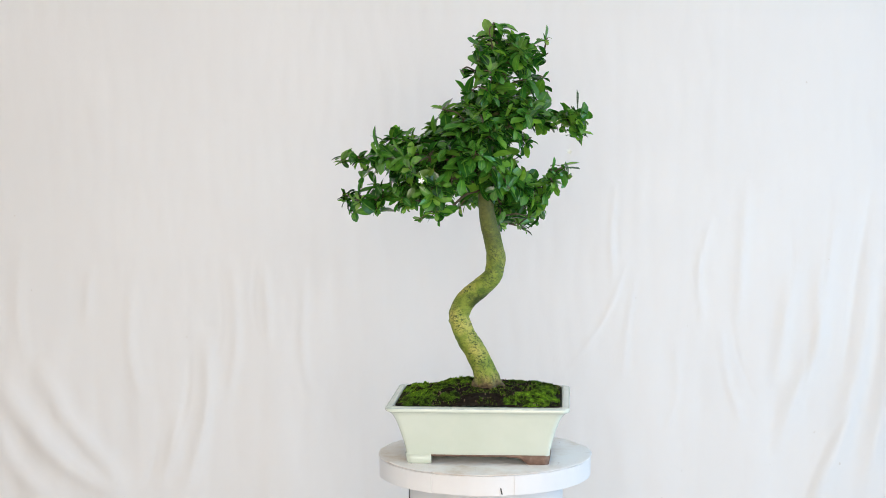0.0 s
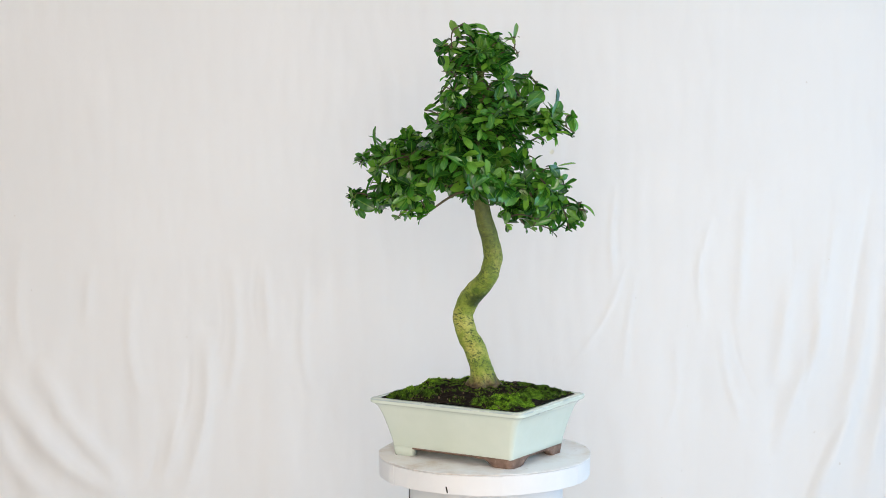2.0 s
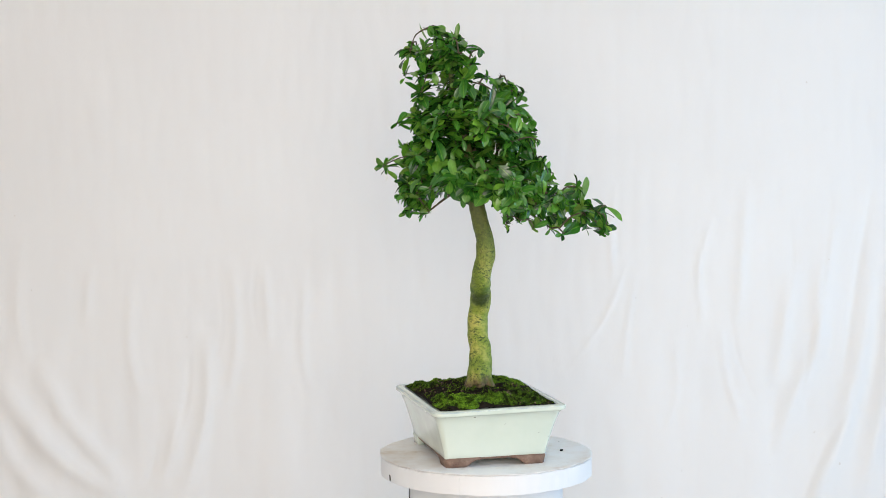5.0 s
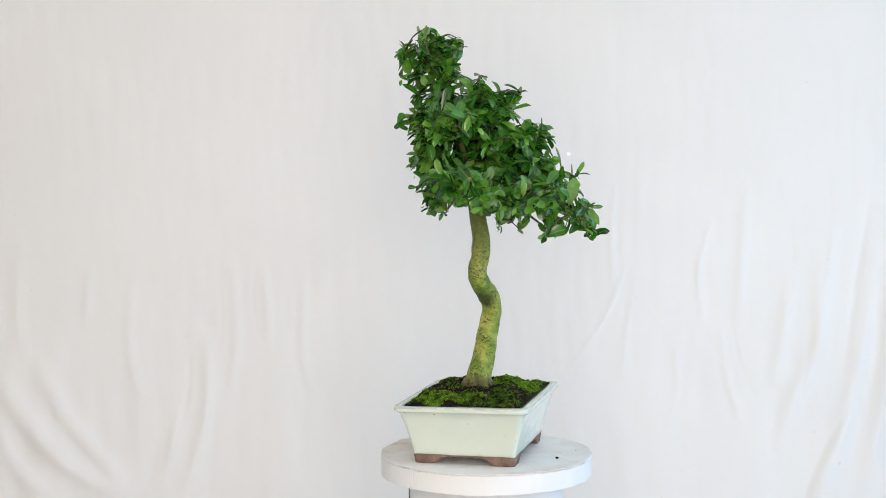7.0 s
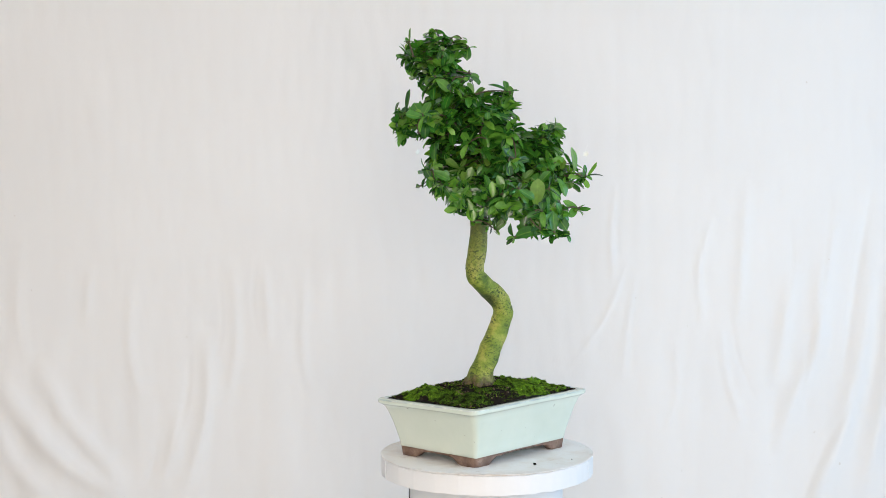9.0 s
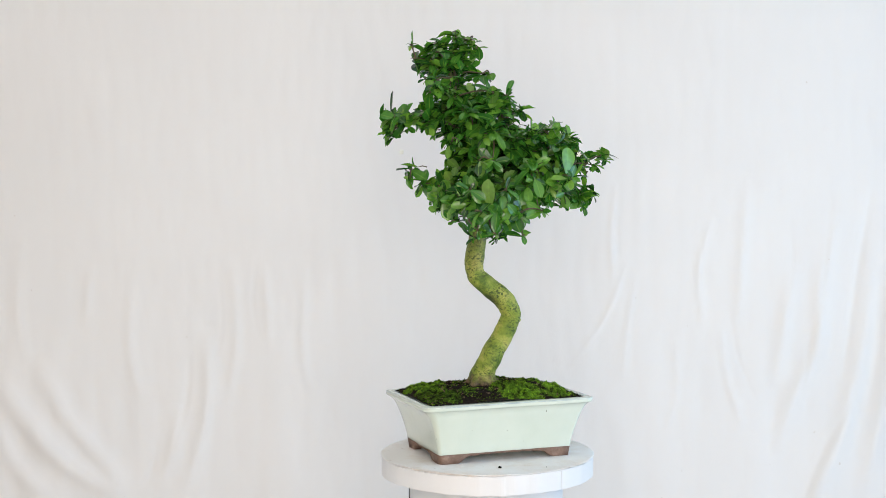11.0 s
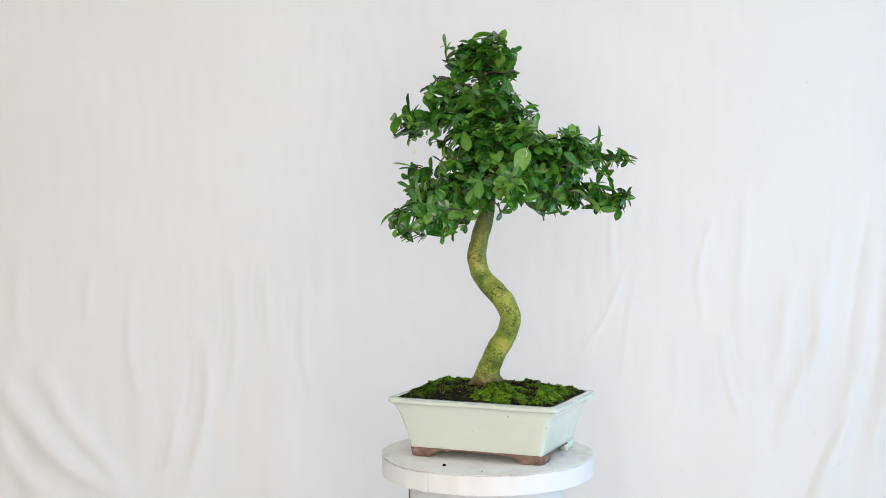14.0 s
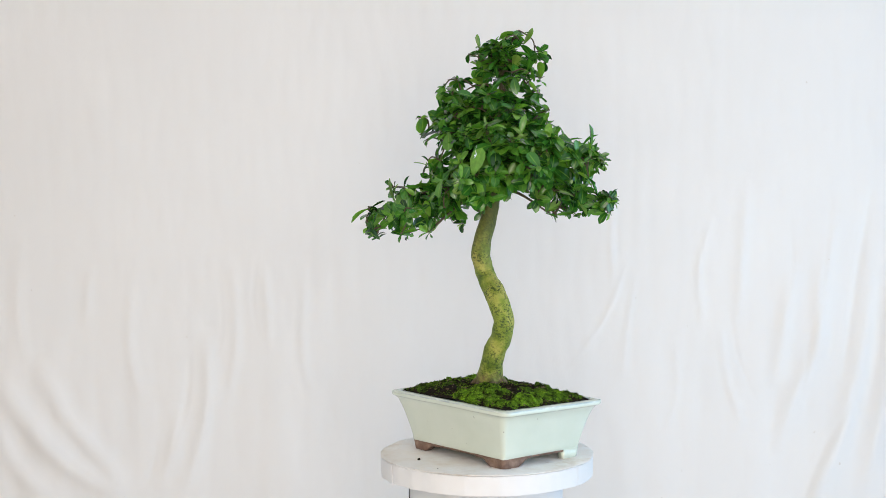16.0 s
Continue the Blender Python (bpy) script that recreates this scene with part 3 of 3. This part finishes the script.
TRUNK = ((0.004, -0.012, 0.098, 0.0300), (0.003, -0.011, 0.118, 0.0265), (0.0025, -0.011, 0.1326, 0.0225), (-0.0045, -0.0084, 0.152, 0.0200), (-0.0192, -0.0044, 0.181, 0.0188), (-0.0325, -0.0055, 0.2006, 0.0182),
         (-0.0405, -0.0035, 0.220, 0.0178), (-0.0468, 0.0, 0.239, 0.0176), (-0.0395, 0.0015, 0.2587, 0.0178), (-0.0225, -0.003, 0.279, 0.0178), (-0.0100, -0.007, 0.289, 0.0174), (0.0115, -0.0108, 0.309, 0.0165),
         (0.0172, -0.009, 0.3286, 0.0163), (0.0177, -0.0045, 0.348, 0.0163), (0.0119, -0.0055, 0.377, 0.0150), (0.005, -0.0113, 0.407, 0.0143), (0.002, -0.0166, 0.436, 0.0132), (0.0, -0.020, 0.480, 0.0105), (0.008, -0.035, 0.530, 0.0085),
         (0.020, -0.050, 0.580, 0.0065), (0.032, -0.065, 0.630, 0.0048), (0.042, -0.075, 0.680, 0.0028), (0.045, -0.078, 0.705, 0.0012))


def build_trunk(bonsai):
    line = spline(TRUNK, 6)
    bm = bmesh.new()
    tube(bm, [p[:3] for p in line], [p[3] for p in line], 28, 0.10)
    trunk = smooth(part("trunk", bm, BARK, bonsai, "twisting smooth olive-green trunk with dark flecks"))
    # spreading root buttresses and pruning knots
    for deg, reach in ((35, 0.040), (150, 0.046), (215, 0.042), (290, 0.044), (345, 0.036)):
        a = radians(deg)
        d = Vector((math.cos(a), math.sin(a), 0))
        o = Vector((0.003, -0.011, 0))
        bm = bmesh.new()
        tube(bm, [o + d * 0.010 + Vector((0, 0, 0.140)), o + d * 0.020 + Vector((0, 0, 0.124)), o + d * 0.030 + Vector((0, 0, 0.114)), o + d * reach + Vector((0, 0, 0.100))], [0.008, 0.009, 0.0075, 0.004], 10, 0.2)
        smooth(part("root", bm, BARK, trunk))
    for u, deg, r in ((0.23, 190, 0.006), (0.30, 170, 0.007), (0.36, 20, 0.006), (0.55, 350, 0.005), (0.62, 200, 0.004), (0.19, 300, 0.004), (0.33, 120, 0.004), (0.45, 260, 0.004)):
        p = line[int(u * (len(line) - 1))]
        a = radians(deg)
        d = Vector((math.cos(a), math.sin(a), 0.1))
        c = Vector(p[:3]) + d * (p[3] * 0.86)
        bm = bmesh.new()
        bmesh.ops.create_icosphere(bm, subdivisions=3, radius=0.75 * r)
        for v in bm.verts:
            v.co *= 1 + 0.25 * noise.noise(v.co * 160 + c * 90)
            v.co = Vector((v.co.x, v.co.y, v.co.z * 0.8)) + c
        smooth(part("knot", bm, BARK, trunk))


# leaves: spoon-shaped blades, cupped and arched
def leaf_points(length, width, cup, arch, twist, rows=6):
    v, uv = [], []
    for i in range(rows + 1):
        u = i / rows
        half = width / 2 * (0.10 + 0.90 * math.sin(math.pi * min(1, 0.5 * (u / 0.66)) if u < 0.66 else math.pi * (0.5 + 0.5 * ((u - 0.66) / 0.34) ** 1.6)) ** 0.9) if u < 1 else width * 0.08
        if u == 0:
            half = width * 0.05
        y = length * u
        z = -arch * length * u * u
        tw = twist * u
        for s in (-1, 0, 1):
            x = s * half
            zz = z + cup * abs(s) * half
            v.append((x * math.cos(tw), y, zz + x * math.sin(tw)))
            uv.append((0.5 + 0.5 * s, u))
    f = []
    for i in range(rows):
        for s in (0, 1):
            a = i * 3 + s
            f.append((a, a + 1, a + 4, a + 3))
    return np.array(v), uv, f


LEAF_SHAPES = [leaf_points(1.0, w, c, a, t) for w, c, a, t in ((0.50, 0.40, 0.18, 0.1), (0.55, 0.30, 0.34, -0.2), (0.45, 0.50, 0.05, 0.25), (0.58, 0.20, 0.42, 0.0), (0.41, 0.55, 0.24, -0.3), (0.52, 0.35, -0.12, 0.15))]


def leaf_mesh(name, chunks, mat):
    """One mesh out of (shape, matrix) pairs."""
    vs, fs, uvs, base = [], [], [], 0
    for shape, m in chunks:
        v, uv, f = shape
        a = np.array(m)
        vs.append(v @ a[:3, :3].T + a[:3, 3])
        fs += [tuple(k + base for k in q) for q in f]
        uvs += [uv[k] for q in f for k in q]
        base += len(v)
    me = bpy.data.meshes.new(name)
    me.from_pydata(np.concatenate(vs).tolist(), [], fs)
    layer = me.uv_layers.new(name="UVMap")
    layer.data.foreach_set("uv", np.array(uvs).ravel())
    me.polygons.foreach_set("use_smooth", [True] * len(me.polygons))
    me.materials.append(mat)
    return me


PIECES = {False: [leaf_mesh("leaf", [(s, Matrix())], LEAF) for s in LEAF_SHAPES], True: [leaf_mesh("leaf", [(s, Matrix())], YOUNG) for s in LEAF_SHAPES]}
rng = random.Random(11)
crown = {"single": 0}
AXIS = Vector((-0.02, -0.02, 0.46))


def leaf_pose(base, way, up, length):
    way = way.normalized()
    x = way.cross(up)
    if x.length < 1e-3:
        x = way.cross(Vector((1, 0, 0.2)))
    x.normalize()
    z = x.cross(way)
    m = Matrix((x * length, way * length, z * length)).transposed().to_4x4()
    m.translation = base
    return m


pads_all = []                    # every pad of the crown: (x, y, z, radius)


def inside(p, grow):
    """Whether a place lies in the crown, its pads grown by a margin."""
    q = np.array(pads_all)
    return bool((((q[:, :3] - np.array(p)) ** 2).sum(1) < (q[:, 3] + grow) ** 2).any())


def branch(*limb):
    """Note a limb: where it leaves the trunk, then its leaf pads (x, y, z, radius)."""
    limbs.append(limb)
    pads_all.extend(limb[1:])


limbs = []


def grow(start, *pads, density=1.0):
    """A limb that leaves the trunk at start and carries leaf pads (x, y, z, radius)."""
    pts = [Vector(start)]
    for p in pads:
        c = Vector(p[:3])
        if (c - pts[-1]).length > 0.02:
            pts.append(c)
    first = pts[0] + (pts[1] - pts[0]) * 0.45 + Vector((0, 0, 0.012))
    knots = [tuple(pts[0]), tuple(first), tuple(pts[1])]
    line = spline(knots, 5)
    bm = bmesh.new()
    tube(bm, line, list(np.linspace(0.0038, 0.0014, len(line))), 8, 0.15)
    limb = smooth(part("branch", bm, TWIG, bonsai, "slender brown branch with leafy twigs"))
    grown = [Vector(q) for q in line]
    for c in pts[2:]:
        nearest = min(grown, key=lambda q: (q - c).length)
        mid = nearest.lerp(c, 0.5) + Vector((rng.gauss(0, 0.004), rng.gauss(0, 0.004), 0.006))
        sub = spline([tuple(nearest), tuple(mid), tuple(c)], 4)
        grown += [Vector(q) for q in sub]
        bm = bmesh.new()
        tube(bm, sub, list(np.linspace(0.0017, 0.0009, len(sub))), 6, 0.1)
        smooth(part("side_shoot", bm, TWIG, limb))
    twigs = bmesh.new()
    deep, fresh = [], []
    for x, y, z, r in pads:
        c = Vector((x, y, z))
        for _ in range(max(3, round(density * 5000 * r * r + 2.4))):
            d = Vector((rng.gauss(0, 1), rng.gauss(0, 1), rng.gauss(0.15, 0.9))).normalized()
            node_at = c + d * max(r - 0.015, 0.003) * rng.random() ** 0.4
            outward = (node_at - AXIS)
            outward = outward.normalized() * 0.7 + d * 0.7 + Vector((0, 0, 0.55))
            outward.normalize()
            mid = c.lerp(node_at, 0.5) + Vector((rng.gauss(0, 0.002), rng.gauss(0, 0.002), rng.gauss(0, 0.002)))
            tube(twigs, [c, mid, node_at], [0.0011, 0.0009, 0.0006], 4)
            side = outward.orthogonal().normalized()
            turn = rng.uniform(0, 6.28)
            young = rng.random() < 0.12
            for k in range(rng.randint(4, 6)):
                a = turn + k * 2.4 + rng.gauss(0, 0.25)
                lift = rng.uniform(0.05, 0.75) if not young else rng.uniform(0.4, 1.1)
                rad = Matrix.Rotation(a, 3, outward) @ side
                way = rad * math.cos(lift) + outward * math.sin(lift)
                way.z -= 0.18
                face = outward * 1.3 - rad * 0.3 + Vector((rng.gauss(0, 0.25), rng.gauss(0, 0.25), 0.35))
                size = min(max(rng.gauss(0.0256, 0.0062), 0.014), 0.042)
                if young:
                    size *= 0.8
                at = node_at - outward * 0.002 * k
                slack = 0.003 if rng.random() < 0.88 else 0.010
                if not inside(at + way.normalized() * size, slack):
                    way = way + Vector((rng.gauss(0, 0.3), rng.gauss(0, 0.3), -0.25)) - outward * 0.35
                    size *= rng.uniform(0.78, 1.0)
                    if not inside(at + way.normalized() * size, slack):
                        size *= 0.72
                        if not inside(at + way.normalized() * size, slack):
                            continue
                m = leaf_pose(at, way, face, size)
                shape = rng.randrange(len(LEAF_SHAPES))
                if rng.random() < 0.07:
                    m = leaf_pose(at, way * 0.6 + outward, face, size * 1.15) @ Matrix.Diagonal((0.55, 1, 1, 1))
                if size > 0.0260 and crown["single"] < 300 and (at - c).length > 0.45 * r and rng.random() < 0.30:
                    crown["single"] += 1
                    ob = new("leaf", PIECES[young][shape])
                    ob.parent = limb
                    ob.matrix_basis = m
                else:
                    (fresh if young else deep).append((LEAF_SHAPES[shape], m))
    tagged(part("twigwork", twigs, TWIG, limb), "thin brown twigs", kind="stuff")
    for name, chunks, mat, label in (("foliage", deep, LEAF, "glossy dark green spoon-shaped leaves"), ("young_foliage", fresh, YOUNG, "fresh pale green leaf tips")):
        if chunks:
            ob = new(name, leaf_mesh(name, chunks, mat))
            ob.parent = limb
            tagged(ob, label, kind="stuff")


def build_crown():
    branch((.001, -.018, .458), (.015, .115, .390, .009), (.065, .120, .385, .009), (.050, .160, .420, .035), (.010, .170, .425, .026), (-.030, .180, .430, .011), (.005, .180, .390, .009), (.090, .175, .420, .009), (.080, .190, .430, .009), (.060, .190, .385, .009), (.085, .190, .400, .011), (.060, .200, .395, .011))
    branch((.001, -.018, .458), (.025, .050, .430, .030), (.025, .030, .400, .009), (.075, .040, .410, .011), (.055, .070, .395, .009))
    branch((.001, -.018, .458), (-.065, -.085, .420, .009), (-.065, -.110, .450, .026), (-.075, -.095, .415, .009), (-.085, -.115, .460, .033), (-.075, -.120, .425, .011), (-.100, -.120, .415, .009), (-.130, -.090, .445, .026))
    branch((.001, -.018, .458), (-.170, -.055, .450, .022), (-.185, -.055, .470, .009), (-.180, -.070, .430, .013), (-.210, -.065, .445, .024), (-.205, -.105, .445, .014), (-.220, -.075, .425, .013), (-.235, -.065, .450, .016))
    branch((.001, -.018, .458), (.035, .080, .455, .040), (.075, .070, .445, .036), (.030, .120, .430, .040), (.070, .115, .440, .031), (.080, .140, .465, .011), (.025, .160, .465, .011))
    branch((.001, -.018, .458), (-.015, .070, .475, .040), (-.050, .055, .425, .009), (-.060, .060, .475, .040), (-.080, .075, .450, .026), (-.050, .095, .500, .040), (-.035, .110, .465, .040), (-.100, .065, .485, .040), (-.085, .105, .480, .036), (-.045, .130, .430, .014), (-.100, .140, .480, .016))
    branch((.001, -.018, .458), (-.005, -.030, .465, .032), (.055, -.040, .465, .032), (.030, -.065, .480, .038), (.045, -.110, .465, .009))
    branch((.001, -.018, .458), (.060, .000, .465, .036), (.050, .040, .460, .040), (.090, .015, .435, .020), (.090, .030, .460, .031), (.115, .005, .470, .022), (.115, -.030, .495, .009), (.135, -.005, .495, .013), (.140, .010, .480, .009))
    branch((.001, -.018, .458), (-.050, -.030, .475, .036), (-.070, -.010, .505, .040), (-.085, .025, .480, .040), (-.085, -.075, .480, .040), (-.120, -.010, .445, .018), (-.125, -.030, .480, .040), (-.125, -.070, .465, .035))
    branch((.001, -.019, .465), (.020, .005, .475, .040), (-.025, .010, .475, .040), (.020, -.030, .500, .040), (.005, .040, .455, .035), (.005, .035, .505, .040), (.025, .005, .525, .040))
    branch((.000, -.020, .478), (-.025, -.060, .490, .040), (.010, -.085, .510, .040), (-.075, -.055, .515, .040), (-.045, -.090, .520, .040), (-.050, -.100, .480, .039), (-.010, -.120, .520, .031))
    branch((.001, -.019, .463), (-.180, -.045, .520, .031), (-.210, -.040, .485, .009), (-.210, -.065, .515, .021), (-.230, -.025, .515, .013), (-.245, -.035, .510, .011))
    branch((.000, -.020, .475), (-.085, -.100, .515, .040), (-.125, -.090, .515, .040), (-.115, -.155, .500, .016), (-.165, -.080, .520, .032))
    branch((.000, -.020, .480), (-.110, -.010, .530, .040), (-.135, .025, .495, .040), (-.135, -.050, .525, .040), (-.150, -.010, .515, .040), (-.155, -.010, .545, .026), (-.185, .045, .500, .018))
    branch((.003, -.026, .499), (-.035, .045, .530, .040), (-.075, .050, .520, .040), (-.055, .085, .540, .036), (-.120, .040, .530, .040), (-.090, .075, .550, .035))
    branch((.005, -.029, .512), (.005, .025, .560, .040), (.070, .025, .540, .016), (.015, .065, .555, .034), (.045, .035, .585, .040), (.020, .085, .510, .011), (.045, .090, .510, .011), (.075, .070, .545, .009))
    branch((.010, -.037, .537), (.100, .005, .580, .032), (.135, -.025, .580, .036), (.155, -.045, .555, .020), (.155, -.045, .580, .031), (.170, .005, .555, .009), (.165, .010, .585, .009))
    branch((.014, -.042, .554), (.005, -.055, .545, .040), (.045, -.045, .555, .034), (.035, -.005, .565, .040), (.045, -.055, .595, .040), (.045, -.085, .565, .035), (.015, -.015, .605, .040), (.065, -.010, .595, .040), (.085, -.045, .585, .038), (.075, -.085, .585, .033))
    branch((.013, -.041, .550), (-.025, -.080, .570, .040), (.010, -.100, .550, .040), (.010, -.085, .595, .040), (.000, -.115, .580, .031), (-.065, -.090, .595, .009), (.005, -.155, .575, .011))
    branch((.013, -.041, .550), (-.015, -.045, .590, .040), (-.030, -.010, .535, .040), (-.045, -.045, .560, .040), (-.030, .005, .575, .040), (-.070, -.010, .550, .040), (-.005, .030, .600, .032), (-.065, -.005, .595, .020), (-.030, .020, .620, .017))
    branch((.026, -.058, .606), (.070, -.055, .645, .018), (.065, .010, .615, .029), (.065, .010, .650, .009), (.100, -.025, .650, .009), (.095, .010, .640, .009), (.105, .015, .625, .009), (.010, .065, .625, .009))
    branch((.031, -.064, .627), (.025, -.065, .630, .040), (.030, -.075, .675, .040), (.025, -.105, .660, .031), (.010, -.115, .625, .018), (-.015, -.050, .660, .013), (-.015, -.110, .625, .011), (-.005, -.100, .675, .014), (-.035, -.070, .660, .009), (.015, -.145, .655, .009))
    branch((.039, -.072, .665), (.060, -.045, .670, .018), (.075, -.080, .675, .026), (.055, -.075, .700, .036), (.065, -.090, .690, .034), (.075, -.030, .695, .011), (.065, -.125, .690, .021), (.105, -.070, .685, .009), (.105, -.080, .710, .009))
    branch((.042, -.075, .680), (.020, -.070, .685, .037), (.020, -.090, .725, .009), (-.005, -.080, .715, .009), (.005, -.050, .720, .009), (.000, -.040, .705, .011), (.020, -.100, .735, .009), (.020, -.135, .695, .016), (-.005, -.120, .700, .011), (.000, -.145, .690, .009))


def large_leaf(base, tip, width, young, face):
    """A single large blade that stands out of the crown."""
    base, tip = Vector(base), Vector(tip)
    shape = leaf_points(1.0, width, 0.18, 0.06, 0.1, 8)
    me = leaf_mesh("large_leaf", [(shape, leaf_pose(base, tip - base, Vector(face), (tip - base).length))], YOUNG if young else LEAF)
    ob = new("large_leaf", me)
    ob.parent = bonsai
    tagged(ob, "large pale green leaf" if young else "large glossy leaf")
    bm = bmesh.new()
    inner = base.lerp(AXIS + Vector((0, 0, base.z - AXIS.z)), 0.12)
    tube(bm, [inner, inner.lerp(base, 0.5) + Vector((0, 0, 0.002)), base], [0.0011, 0.0009, 0.0006], 5)
    part("leaf_stalk", bm, TWIG, bonsai)


def flower(x, y, z, deg):
    """A five-petalled white flower on a thread-like stalk."""
    bm = bmesh.new()
    c = Vector((x, y, z))
    tilt = Euler((radians(70), 0, radians(deg))).to_matrix()
    for k in range(5):
        a = 2 * math.pi * k / 5
        ring = []
        for u, w in ((0, 0.0006), (0.4, 0.0016), (0.75, 0.0019), (1, 0.0004)):
            for s in (-1, 1):
                ring.append(bm.verts.new(c + tilt @ (Matrix.Rotation(a, 3, "Z") @ Vector((0.0054 * u, s * w * 0.85, 0.0015 * u * u)))))
        for i in range(3):
            bm.faces.new((ring[2 * i], ring[2 * i + 1], ring[2 * i + 3], ring[2 * i + 2]))
    tube(bm, [c + Vector((-0.003, 0.002, 0.016)), c + Vector((0.001, 0, 0.007)), c], [0.0002, 0.0002, 0.0003], 5)
    part("flower", bm, PETAL, bonsai, "tiny white star-shaped flower")


build_room()
build_backdrop()
build_pedestal()
turntable = build_turntable()
bonsai = new("potted_bonsai")
tagged(bonsai, "bonsai tree with a curved trunk in a pale celadon pot", "bonsai")
build_pot(bonsai)
build_soil(bonsai)
build_trunk(bonsai)
build_crown()
for limb_plan in limbs:
    grow(*limb_plan)
large_leaf((0.0513, 0.1540, 0.434), (0.0595, 0.1652, 0.480), 0.50, True, (0.7, 0.7, -0.1))
large_leaf((-0.1003, 0.1149, 0.487), (-0.1101, 0.1050, 0.531), 0.60, False, (-0.3, 0.9, 0.1))
large_leaf((0.0033, 0.0405, 0.600), (0.0113, 0.0665, 0.633), 0.50, True, (0.2, 0.9, 0.2))
large_leaf((0.0180, -0.1050, 0.712), (0.0060, -0.1180, 0.740), 0.50, True, (-0.2, -0.9, 0.2))
large_leaf((0.1290, 0.0192, 0.499), (0.1610, 0.0278, 0.506), 0.42, False, (0.0, -0.3, 0.9))
for place in ((0.144, -0.023, 0.524, 0), (-0.12, 0.125, 0.519, 120), (-0.096, -0.152, 0.478, 10)):
    flower(*place)


def motions():
    """Disc and tree turn together, clockwise seen from above."""
    rows = []
    for k in range(17):
        turn = -3.27 - 14.093 * k - 0.841 * k * (16 - k) / 64
        rows.append((float(k), pose(0, 0, TOP, 0, 0, turn)))
    walk(turntable, rows)
    walk(bonsai, rows)


motions()
